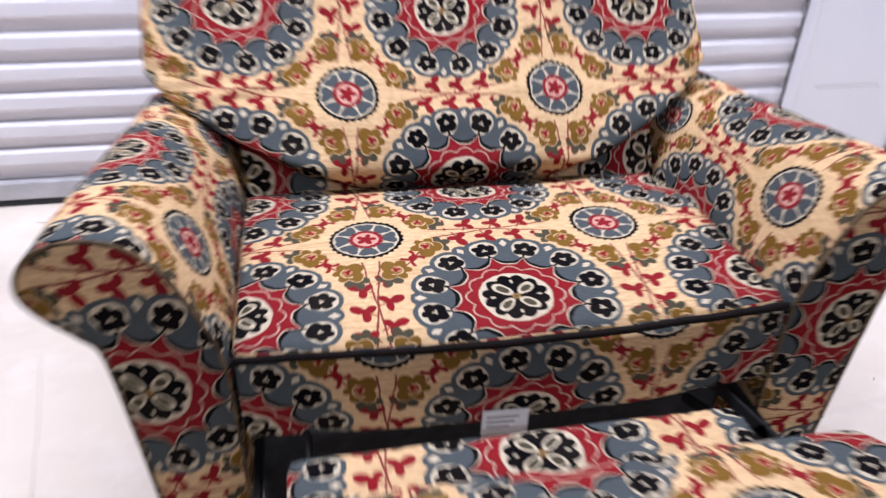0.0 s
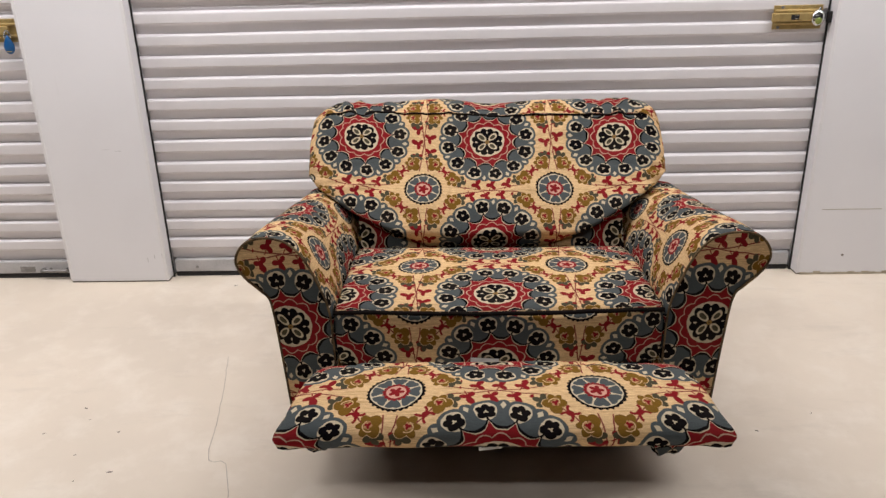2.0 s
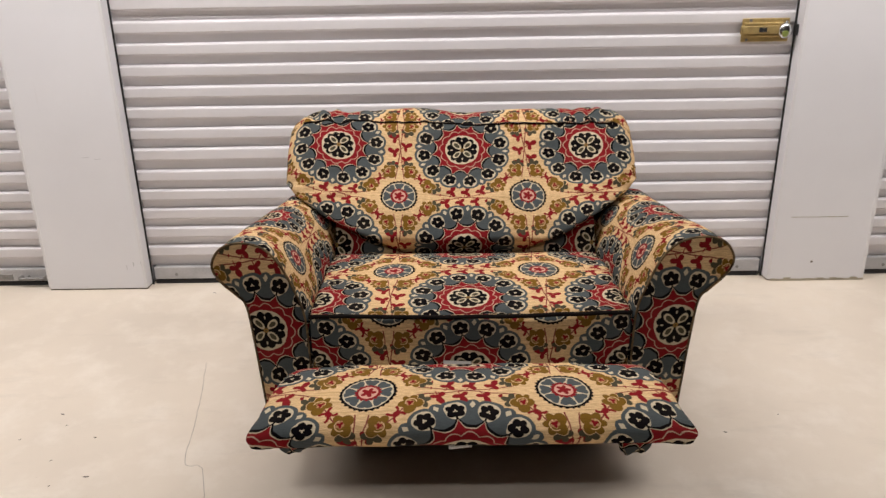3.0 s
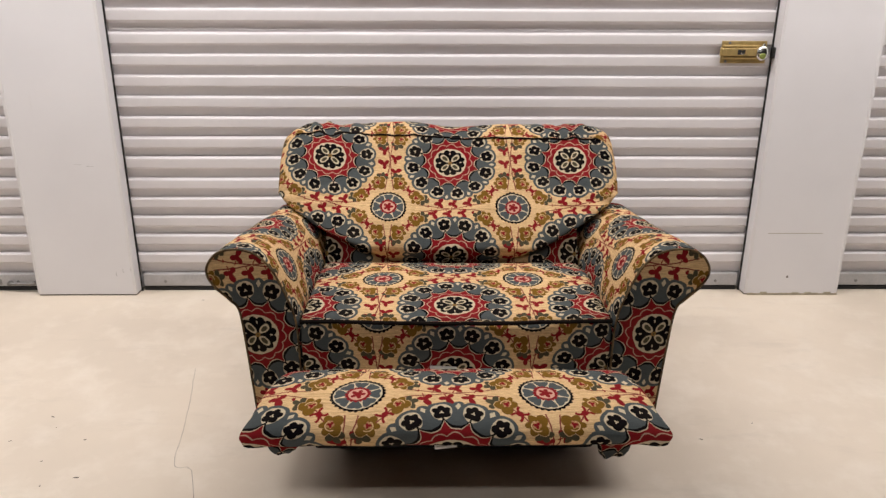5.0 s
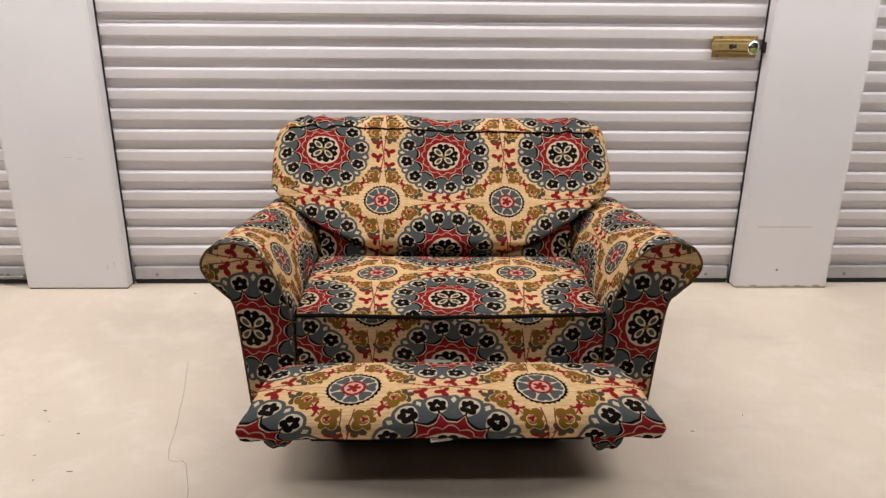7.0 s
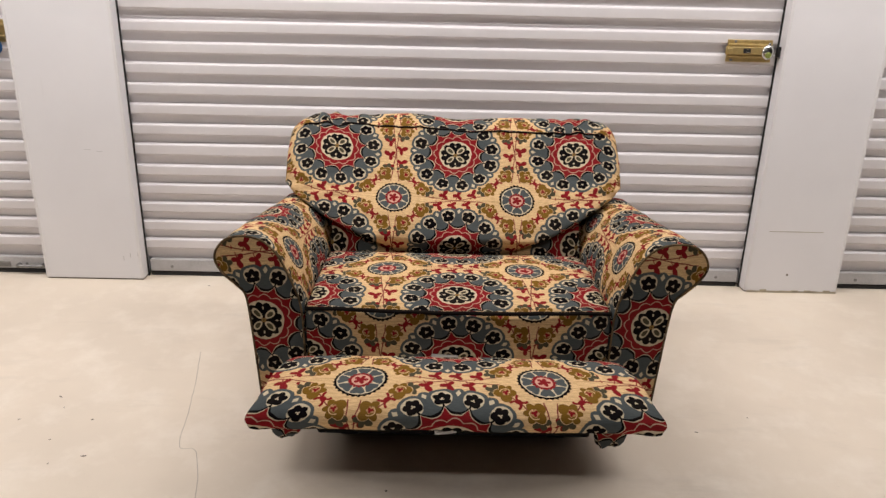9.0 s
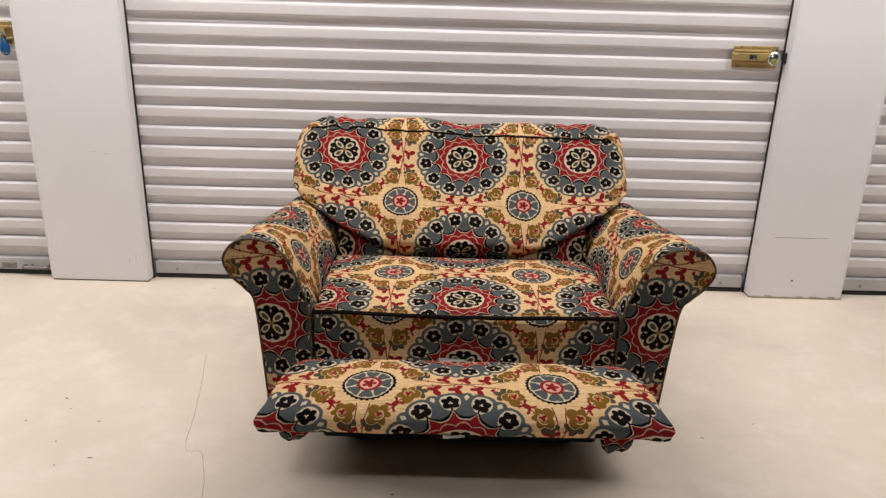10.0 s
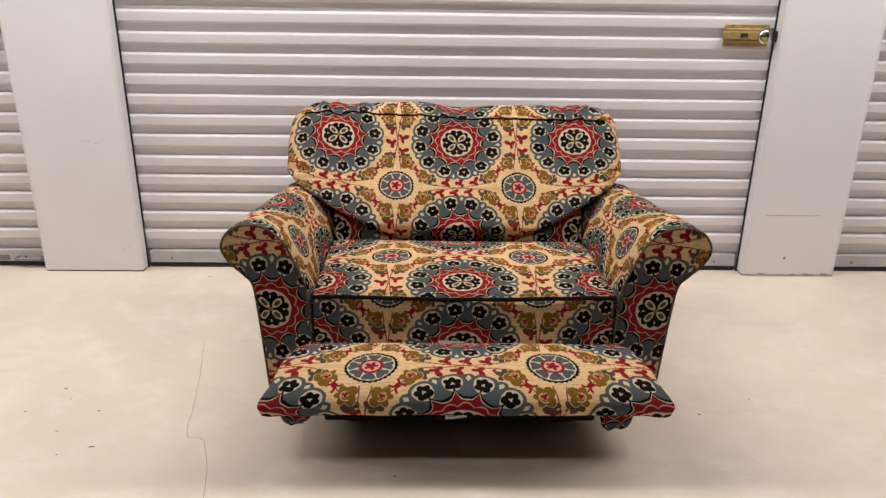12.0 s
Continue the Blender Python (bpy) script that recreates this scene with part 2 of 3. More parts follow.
BRASS = plain("brass_plated_steel", (0.60, 0.44, 0.18), 0.38, 0.55, vary=0.35, scale=40)
CHROME = plain("chrome", (0.75, 0.75, 0.73), 0.15, 1.0, vary=0.15, scale=60)
DARKSTEEL = plain("dark_mechanism_steel", (0.035, 0.035, 0.037), 0.45, 0.7, vary=0.5, scale=30)
DUSTCOVER = plain("black_dust_cover", (0.010, 0.010, 0.011), 0.95, vary=0.4, scale=40)
DARKWOOD = plain("dark_stained_wood", (0.03, 0.02, 0.014), 0.6, vary=0.4, scale=20)
BLUEPLASTIC = plain("blue_padlock_jacket", (0.004, 0.085, 0.26), 0.35, vary=0.2, scale=60)
GREENLABEL = plain("yellow_green_disc", (0.32, 0.38, 0.10), 0.3, 0.5, vary=0.3, scale=80)
PAPER = plain("white_label_cloth", (0.62, 0.61, 0.60), 0.8, vary=0.12, scale=80)
CRACK = plain("crack_shadow", (0.36, 0.31, 0.25), 0.9, vary=0.5, scale=60)
# for scraps and print, and for the shadow line painted under the piers
DIRT_AND_FOOT_SHADE = plain("floor_debris", (0.17, 0.14, 0.11), 0.9, vary=0.5, scale=90)
GLUE = plain("old_adhesive", (0.42, 0.36, 0.26), 0.7, vary=0.4, scale=25)
CEIL = plain("ceiling_panels", (0.09, 0.088, 0.086), 0.7, vary=0.05, scale=3)
DIFFUSER = plain("lamp_diffuser", (0.85, 0.85, 0.82), 0.4)
TREE = DIFFUSER.node_tree
TREE.nodes["Principled BSDF"].inputs["Emission Color"].default_value = (1.0, 0.94, 0.87, 1)
TREE.nodes["Principled BSDF"].inputs["Emission Strength"].default_value = 4.0


# ---- mesh helpers ----
def mesh_part(name, verts, faces, material, parent=None, label="", uvs=None, smooth=True):
    """Links one mesh. uvs: a pair for each corner of each face, in order."""
    me = bpy.data.meshes.new(name)
    me.from_pydata([tuple(p) for p in verts], [], faces)
    me.materials.append(material)
    if uvs is not None:
        layer = me.uv_layers.new(name="UVMap")
        layer.data.foreach_set("uv", [c for pair in uvs for c in pair])
    if smooth:
        me.polygons.foreach_set("use_smooth", [True] * len(me.polygons))
    ob = new(name, me)
    ob.parent = parent
    return tagged(ob, label)


def part(name, bm, material, parent=None, label="", smooth=False):
    me = bpy.data.meshes.new(name)
    bm.normal_update()
    bm.to_mesh(me)
    bm.free()
    me.materials.append(material)
    if smooth:
        me.polygons.foreach_set("use_smooth", [True] * len(me.polygons))
    ob = new(name, me)
    ob.parent = parent
    return tagged(ob, label)


def box(lo, hi, bevel=0.0, seg=2, bm=None):
    bm = bm or bmesh.new()
    made = bmesh.ops.create_cube(bm, size=1)["verts"]
    for p in made:
        p.co = Vector([lo[k] + (p.co[k] + 0.5) * (hi[k] - lo[k]) for k in range(3)])
    if bevel:
        edges = list({e for p in made for e in p.link_edges})
        bmesh.ops.bevel(bm, geom=edges, offset=bevel, segments=seg, affect="EDGES", profile=0.5)
    return bm


def rod(a, b, radius, seg=12, bm=None):
    bm = bm or bmesh.new()
    a, b = Vector(a), Vector(b)
    m = Matrix.Translation((a + b) / 2) @ (b - a).to_track_quat("Z", "Y").to_matrix().to_4x4()
    bmesh.ops.create_cone(bm, cap_ends=True, segments=seg, radius1=radius, radius2=radius, depth=(b - a).length, matrix=m)
    return bm


def tube(points, radius, closed=False, seg=8):
    """Vertices and faces of a round cord along points."""
    pts = [Vector(p) for p in points]
    n = len(pts)
    verts, faces = [], []
    side = None
    for i, p in enumerate(pts):
        ahead = pts[(i + 1) % n] if closed or i < n - 1 else p
        behind = pts[i - 1] if closed or i > 0 else p
        d = (ahead - behind).normalized()
        if side is None:
            side = d.orthogonal().normalized()
        side = (side - d * side.dot(d)).normalized()
        other = d.cross(side)
        for k in range(seg):
            w = 2 * math.pi * k / seg
            verts.append(p + radius * (math.cos(w) * side + math.sin(w) * other))
    for i in range(n if closed else n - 1):
        j = (i + 1) % n
        for k in range(seg):
            l = (k + 1) % seg
            faces.append((i * seg + k, i * seg + l, j * seg + l, j * seg + k))
    if not closed:
        faces += [tuple(range(seg))[::-1], tuple((n - 1) * seg + k for k in range(seg))]
    return verts, faces


def smooth_line(points, per=6, closed=False):
    """Catmull-Rom through points of any dimension."""
    pts = [np.array(p, float) for p in points]
    n = len(pts)
    out = []
    for i in range(n if closed else n - 1):
        if closed:
            p0, p1, p2, p3 = pts[i - 1], pts[i], pts[(i + 1) % n], pts[(i + 2) % n]
        else:
            p0, p1, p2, p3 = pts[max(i - 1, 0)], pts[i], pts[i + 1], pts[min(i + 2, n - 1)]
        for k in range(per):
            t = k / per
            out.append(0.5 * (2 * p1 + (p2 - p0) * t + (2 * p0 - 5 * p1 + 4 * p2 - p3) * t * t + (3 * p1 - p0 - 3 * p2 + p3) * t ** 3))
    if not closed:
        out.append(pts[-1])
    return out


def loft(rings, ring_uv, closed_ring=True, caps=True):
    """Skin between equal rings of points; ring_uv[i][j] is the fabric place, with one more column than the ring when closed."""
    n, m = len(rings), len(rings[0])
    verts = [p for ring in rings for p in ring]
    faces, uvs = [], []
    for i in range(n - 1):
        for j in range(m if closed_ring else m - 1):
            k = (j + 1) % m
            faces.append((i * m + j, i * m + k, (i + 1) * m + k, (i + 1) * m + j))
            uvs += [ring_uv[i][j], ring_uv[i][j + 1], ring_uv[i + 1][j + 1], ring_uv[i + 1][j]]
    if caps:
        for i, order in ((0, -1), (n - 1, 1)):
            idx = list(range(m))[::order]
            faces.append(tuple(i * m + j for j in idx))
            uvs += [ring_uv[i][j] for j in idx]
    return verts, faces, uvs


def fix_normals(ob):
    bm = bmesh.new()
    bm.from_mesh(ob.data)
    bmesh.ops.recalc_face_normals(bm, faces=bm.faces)
    bm.to_mesh(ob.data)
    bm.free()
    return ob


def padded_box(lo, hi, radius, cells, shape, uv_of):
    """A soft block: box of cells, edges rounded by radius, every point moved by shape(p, unit), faces mapped by uv_of(side, p)."""
    lo, hi = Vector(lo), Vector(hi)
    verts, index, faces, uvs = [], {}, [], []
    size = hi - lo

    def vertex(key):
        if key not in index:
            unit = Vector([key[k] / cells[k] for k in range(3)])
            p = Vector([lo[k] + unit[k] * size[k] for k in range(3)])
            core = Vector([min(max(p[k], lo[k] + radius), hi[k] - radius) for k in range(3)])
            d = p - core
            q = core + d.normalized() * radius if d.length > 1e-9 else p
            index[key] = len(verts)
            verts.append(shape(q, unit))
        return index[key]

    for axis in range(3):
        b, c = (axis + 1) % 3, (axis + 2) % 3
        for end in (0, 1):
            for i in range(cells[b]):
                for j in range(cells[c]):
                    quad = []
                    for di, dj in ((0, 0), (1, 0), (1, 1), (0, 1)):
                        key = [0, 0, 0]
                        key[axis], key[b], key[c] = end * cells[axis], i + di, j + dj
                        quad.append(tuple(key))
                    if end == 0:
                        quad.reverse()
                    faces.append(tuple(vertex(k) for k in quad))
                    for k in quad:
                        raw = Vector([lo[n] + k[n] / cells[n] * size[n] for n in range(3)])
                        uvs.append(uv_of((axis, end), raw))
    return verts, faces, uvs


# ---- the setting ----
DOOR_Y = 0.06
tagged(part("floor", box((-4.5, BACK_WALL, -0.2), (7.2, 0.9, 0.0)), FLOOR), "pale beige sealed concrete floor with a thin crack", "floor", kind="structure")
tagged(part("ceiling", box((-4.5, BACK_WALL, CEILING), (7.2, 0.9, CEILING + 0.1)), CEIL), "plain dark corridor ceiling", "ceiling", kind="structure")
tagged(part("wall_south", box((-4.5, BACK_WALL - 0.15, 0), (7.2, BACK_WALL, CEILING)), CEIL), "plain grey corridor wall", "wall", kind="structure")
tagged(part("wall_west", box((-4.65, BACK_WALL, 0), (-4.5, 0.9, CEILING)), CEIL), "plain grey end wall", "wall", kind="structure")
tagged(part("wall_east", box((7.2, BACK_WALL, 0), (7.35, 0.9, CEILING)), CEIL), "plain grey end wall", "wall", kind="structure")
tagged(part("wall_north_header", box((-4.5, -0.002, 2.15), (7.2, 0.16, CEILING)), PAINT), "white painted wall over the roll-up doors", "wall", kind="structure")
tagged(part("wall_behind_doors", box((-4.5, 0.75, 0), (7.2, 0.9, CEILING)), PAINT), "plain back wall of the storage units", "wall", kind="structure")

PIERS = [(-3.48, -3.06), (-0.419, 0.0), (2.632, 3.036), (5.68, 6.1)]


def pier(x0, x1):
    ob = part("wall_pier", box((x0, 0.0, 0.005), (x1, 0.16, 2.149), 0.004, 2), PAINT)
    tagged(ob, "white painted wall pier between two roll-up doors", "wall", kind="structure")
    # the shadow line at the pier's foot, put in as a dark strip
    part("foot_shadow_line", box((x0 + 0.002, 0.004, 0.0), (x1 - 0.002, 0.158, 0.0048)), DIRT_AND_FOOT_SHADE, ob, "joint along the floor, coloured dark for its shadow line")
    for e in (x0, x1):
        inner = 0.011 if e == x0 else -0.011
        part("corner_bead", box((min(e, e + inner) - (0.0015 if inner > 0 else -0.0), -0.0015, 0.012), (max(e, e + inner) + (0.0015 if inner < 0 else 0), 0.006, 2.147), 0.001, 1), TRIM, ob)
    return ob


piers = [pier(*p) for p in PIERS]

# heights of the bright upper edges of the ribs; the sheet is seamed where the step is wider
RIB_TOPS = [0.172 + 0.0822 * k for k in range(5)] + [0.5925 + 0.0826 * k for k in range(7)] + [1.178 + 0.0826 * k for k in range(12)]


def curtain(x0, x1):
    """Ribbed steel sheet: every rib has a narrow ledge on top, a flat face and a long under-slope."""
    outline = [(DOOR_Y + 0.022, 0.080)]
    below = RIB_TOPS[0] - 0.0828
    for top in RIB_TOPS:
        step = top - below
        for f, d in ((0.03, 0.0235), (0.08, 0.0230), (0.40, 0.0165), (0.46, 0.0110), (0.505, 0.0018), (0.53, 0.0003), (0.89, 0.0), (0.935, 0.0008), (0.965, 0.004)):
            outline.append((DOOR_Y + d, below + f * step))
        below = top
    verts, faces = [], []
    n = len(outline)
    cols = 26
    for i in range(cols + 1):
        x = x0 + (x1 - x0) * i / cols
        for y, zz in outline:
            sag = 0.0018 * noise.noise((x * 1.3, zz * 1.7, 3.1)) + 0.0016 * noise.noise((x * 4, zz * 6, 9.7))
            verts.append((x, y + sag, zz + 0.0012 * noise.noise((x * 2.1, zz * 9, 1.0))))
    for i in range(cols):
        for j in range(n - 1):
            faces.append((i * n + j, (i + 1) * n + j, (i + 1) * n + j + 1, i * n + j + 1))
    return verts, faces


def roll_up_door(name, x0, x1, label):
    door = tagged(new(name), label, "roll-up door", kind="structure")
    sheet = mesh_part("curtain", *curtain(x0 + 0.0010, x1 - 0.0010), STEEL, door, smooth=False)
    seam = bmesh.new()
    for z in (1.0995, 1.1065):
        box((x0 + 0.013, DOOR_Y + 0.0185, z), (x1 - 0.013, DOOR_Y + 0.026, z + 0.0032), 0.001, 1, seam)
    part("panel_seam", seam, STEEL, sheet)
    bar = part("bottom_bar", box((x0 + 0.014, DOOR_Y - 0.004, 0.022), (x1 - 0.014, DOOR_Y + 0.03, 0.0775), 0.004, 2), GREY, door, "grey steel bottom bar")
    for x in (x0 + 0.11, x0 + 0.9, x1 - 0.9, x1 - 0.11):
        part("bolt_head", rod((x, DOOR_Y - 0.0070, 0.044), (x, DOOR_Y, 0.044), 0.0065), ZINC, bar)
    part("rubber_seal", box((x0 + 0.012, DOOR_Y, 0.0), (x1 - 0.012, DOOR_Y + 0.025, 0.021), 0.004, 1), RUBBER_AND_GAP_SHADE, door, "black rubber floor seal")
    # thin black strips paint the shade of the gap between curtain and pier
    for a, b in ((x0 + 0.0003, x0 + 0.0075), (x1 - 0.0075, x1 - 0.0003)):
        part("rail_gap_shade", box((a, DOOR_Y - 0.0055, 0.0), (b, DOOR_Y - 0.0025, 2.148)), RUBBER_AND_GAP_SHADE, door, "black strip for the shaded gap at the guide rail")
    return door


DOORS = [(-3.06, -0.419), (0.0, 2.632), (3.036, 5.68)]
doors = [roll_up_door("door_%d" % (i + 1), a, b, "closed white ribbed steel roll-up storage door") for i, (a, b) in enumerate(DOORS)]


# lift handle and label plate on the bottom bar of the first door
handle = part("lift_handle", rod((-0.560, DOOR_Y - 0.022, 0.040), (-0.455, DOOR_Y - 0.022, 0.040), 0.006), ZINC, doors[0], "worn zinc lift handle")
for x in (-0.560, -0.455):
    part("handle_post", rod((x, DOOR_Y - 0.024, 0.040), (x, DOOR_Y - 0.003, 0.040), 0.010), ZINC, handle)
part("label_plate", box((-0.665, DOOR_Y - 0.0062, 0.030), (-0.600, DOOR_Y - 0.003, 0.056), 0.001, 1), ZINC, doors[0], "small grey metal plate")

# ---- latches and padlocks ----
def door_latch(x0):
    """Slide latch of brass-plated steel, 0.19 m long, bolt end to the right."""
    latch = tagged(new("door_latch"), "brass-plated slide latch on a roll-up door", "latch")
    latch.location = (x0, DOOR_Y - 0.002, 1.02)
    bm = box((0.006, -0.006, -0.043), (0.186, 0.0, 0.043), 0.002, 2)
    part("base_plate", bm, BRASS, latch)
    bm = box((0.010, -0.016, 0.018), (0.180, -0.0055, 0.028), 0.003, 2)
    part("upper_guide", bm, BRASS, latch)
    bm = box((0.010, -0.016, -0.026), (0.180, -0.0055, -0.016), 0.003, 2)
    part("lower_guide", bm, BRASS, latch)
    bolt = part("slide_bolt", box((-0.002, -0.021, -0.0145), (0.150, -0.008, 0.0165), 0.003, 2), BRASS, latch)
    part("finger_slot", box((0.066, -0.0222, -0.008), (0.096, -0.0208, 0.010), 0.0005, 1), RUBBER_AND_GAP_SHADE, bolt, "dark slot")
    part("stud", box((0.078, -0.026, -0.006), (0.092, -0.0212, 0.008), 0.002, 2), CHROME, bolt, "steel stud")
    part("end_loop", box((0.001, -0.0245, -0.010), (0.022, -0.0205, 0.012), 0.003, 2), BRASS, bolt)
    for px, pz in ((0.036, 0.036), (0.160, 0.036), (0.026, -0.036), (0.170, -0.036), (0.110, 0.034)):
        part("rivet", rod((px, -0.0095, pz), (px, -0.004, pz), 0.0055, 12), ZINC if px in (0.036, 0.026) else BRASS, latch)
    return latch


latch_mid = door_latch(2.418)
copy_thing(latch_mid, pose(-0.419 - 0.208, DOOR_Y - 0.002, 1.035))
part("strike_slot", box((2.6318 - 0.012, DOOR_Y - 0.03, 0.998), (2.6318 - 0.0002, DOOR_Y - 0.007, 1.040), 0.002, 1), RUBBER_AND_GAP_SHADE, doors[1], "dark strike slot beside the pier")
part("strike_slot", box((-0.419 - 0.012, DOOR_Y - 0.03, 1.023), (-0.4192, DOOR_Y - 0.007, 1.065), 0.002, 1), RUBBER_AND_GAP_SHADE, doors[0], "dark strike slot beside the pier")


def disc_padlock():
    lock = tagged(new("disc_padlock"), "round chrome disc padlock with a yellow-green sticker", "padlock")
    lock.location = (2.580, DOOR_Y - 0.024, 1.018)
    bm = bmesh.new()
    bmesh.ops.create_uvsphere(bm, u_segments=28, v_segments=16, radius=0.029)
    for p in bm.verts:
        p.co.y = p.co.y * 0.55 - 0.004
        p.co.x *= 0.86
    part("body", bm, CHROME, lock, smooth=True)
    bm = bmesh.new()
    bmesh.ops.create_uvsphere(bm, u_segments=20, v_segments=12, radius=0.016)
    for p in bm.verts:
        p.co = Vector((p.co.x * 0.8 - 0.002, p.co.y * 0.35 - 0.0165, p.co.z * 0.85 - 0.010))
    part("sticker", bm, GREENLABEL, lock, "yellow-green sticker", smooth=True)
    part("shackle", rod((-0.004, -0.006, 0.022), (0.006, -0.002, 0.034), 0.005), CHROME, lock)
    return lock


def blue_padlock():
    lock = tagged(new("blue_padlock"), "hanging padlock in a bright blue plastic jacket", "padlock")
    lock.location = (-0.480, DOOR_Y - 0.030, 0.990)
    bm = bmesh.new()
    bmesh.ops.create_uvsphere(bm, u_segments=24, v_segments=16, radius=1)
    for p in bm.verts:
        h = p.co.z
        w = 0.021 * (1.0 - 0.62 * max(0.0, h + 0.1)) * (1 + 0.12 * max(0.0, -h))
        p.co = Vector((p.co.x * w, p.co.y * 0.012, h * 0.036 - 0.006))
    part("jacket", bm, BLUEPLASTIC, lock, smooth=True)
    arc = [(0.012 * math.cos(w), 0.0, 0.020 + 0.026 * max(0.0, math.sin(w))) for w in np.linspace(0, math.pi, 13)]
    v, f = tube(arc, 0.0035)
    mesh_part("shackle", v, f, CHROME, lock)
    part("keyway_plate", box((-0.010, -0.009, -0.0325), (0.010, 0.009, -0.0295), 0.001, 1), BRASS, lock)
    return lock


disc_padlock()
blue_padlock()

# ---- the recliner ----
MID = 1.3365
sofa = tagged(new("recliner_loveseat"), "wide upholstered recliner in medallion-print fabric, footrest raised", "recliner")
sofa.location = (MID, -0.9, 0.0)
BASE = Vector(sofa.location)


def local(points):
    return [Vector(p) - BASE for p in points]


def fabric_part(name, data, parent, label=""):
    verts, faces, uvs = data
    return mesh_part(name, local(verts), faces, FABRIC, parent, label, uvs)


# half of the scroll arm seen from the front: distance from the middle, height; from the inner foot over the roll to the outer foot
ARM = [(0.386, 0.135), (0.386, 0.24), (0.386, 0.36), (0.390, 0.467), (0.408, 0.535), (0.436, 0.603), (0.474, 0.648), (0.524, 0.663), (0.571, 0.652),
       (0.597, 0.622), (0.601, 0.592), (0.583, 0.561), (0.552, 0.530), (0.532, 0.500), (0.521, 0.391), (0.511, 0.247), (0.503, 0.135)]
ARM_FRONT, ARM_REAR = -1.302, -0.66


def outset(side, x):
    """One roll is stuffed a little wider than the other."""
    return 0.013 * min(1.0, max(0.0, (x - 0.45) / 0.1)) if side > 0 else -0.003 * min(1.0, max(0.0, (x - 0.45) / 0.1))


def arm(side):
    line = smooth_line(ARM, 7)
    line += [line[-1] + (line[0] - line[-1]) * k / 6 for k in range(1, 6)]
    m = len(line)
    run = [0.0]
    for i in range(1, m + 1):
        run.append(run[-1] + float(np.linalg.norm(line[i % m] - line[i - 1])))
    # arc length at the small medallion, on the inner shoulder
    zero = min(range(m), key=lambda i: np.linalg.norm(line[i] - np.array((0.425, 0.59))))
    mid = np.array((0.46, 0.36))
    rings, ring_uv = [], []
    ys = [ARM_FRONT, ARM_FRONT + 0.004, ARM_FRONT + 0.011] + [ARM_FRONT + 0.02 + (ARM_REAR - ARM_FRONT - 0.02) * k / 26 for k in range(27)]
    for y in ys:
        t = (y - ARM_FRONT) / (ARM_REAR - ARM_FRONT)
        ring, row = [], []
        for j, p in enumerate(line):
            x, z = p
            if x > 0.46:
                x -= (x - 0.46) / 0.14 * 0.042 * t
            if z > 0.5:
                z -= (z - 0.5) / 0.16 * (0.045 * min(1.0, t / 0.75) + 0.02 * t * t)
            elif z < 0.16:
                z += 0.012 * abs(x - 0.445) / 0.06
            puff = 0.004 * noise.noise((side * 3 + y * 5, x * 6, z * 7)) + 0.0022 * noise.noise((y * 19 + side, x * 17, z * 18))
            d = np.array((x, z)) - mid
            d = d / np.linalg.norm(d)
            lip = {ys[0]: -0.0055, ys[1]: -0.0025, ys[2]: -0.0006}.get(y, 0.0)
            x, z = x + d[0] * (puff + lip), z + d[1] * (puff + lip)
            ring.append(Vector((MID + side * x + outset(side, x), y, z)))
        for j in range(m + 1):
            row.append((y + 1.185 + REPEAT_U / 2, run[j] - run[zero] + REPEAT_V / 2))
        rings.append(ring)
        ring_uv.append(row)
    ob = fabric_part("arm", loft(rings, ring_uv), sofa)
    fix_normals(ob)
    # flat front panel, slightly domed, inside a cord
    rim = [(MID + side * p[0] + outset(side, p[0]), p[1]) for p in line]

    def drawn_in(x, z, f):
        """A point of the outline, pulled towards the spine of the scroll."""
        zc = min(max(z, 0.16), 0.585)
        xc = MID + side * (0.448 if zc < 0.5 else 0.448 + (zc - 0.5) / 0.085 * 0.07)
        return xc + (x - xc) * f, zc + (z - zc) * f

    panel_rings, panel_uv = [], []
    steps = 9
    for k in range(steps + 1):
        f = 1 - k / steps
        ring, row = [], []
        for j, (x, z) in enumerate(rim):
            px, pz = drawn_in(x, z, f * 0.93)
            bulge = 0.010 * (1 - f ** 3) + 0.0015 * noise.noise((px * 14, pz * 14, side))
            ring.append(Vector((px, ARM_FRONT - 0.001 - bulge, pz)))
            row.append((px - (MID + side * 0.487), (pz - 0.440) * 0.88))
        row.append(row[0])
        panel_rings.append(ring)
        panel_uv.append(row)
    front = fabric_part("arm_front_panel", loft(panel_rings, panel_uv, caps=False), ob)
    fix_normals(front)
    cord = [(px, ARM_FRONT - 0.002, pz) for px, pz in (drawn_in(x, z, 0.94) for x, z in rim[: 16 * 7 + 1])]
    v, f = tube(local(cord), 0.0028)
    mesh_part("piping", v, f, CORD, ob, "piping cord in the same print")
    return ob


arms = [arm(-1), arm(1)]

# seat: long cushion with a cord along its front edge
SEAT_W, SEAT_FRONT, SEAT_REAR = 0.385, -1.300, -0.82


def seat_shape(p, unit):
    bow = 0.024 * (1 - (2 * unit.x - 1) ** 2)
    crown = 0.020 * math.sin(math.pi * unit.x) ** 0.6 * math.sin(math.pi * min(1, max(0, unit.y)) ** 0.8) if unit.z > 0.5 else 0
    crown -= 0.030 * max(0.0, (unit.y - 0.55) / 0.45) ** 2 * unit.z
    lump = 0.004 * noise.noise((p.x * 5, p.y * 5, 4.2)) + 0.0015 * noise.noise((p.x * 17, p.y * 17, 1.2))
    return Vector((p.x, p.y - bow * (1 - unit.y), p.z + crown + lump * unit.z))


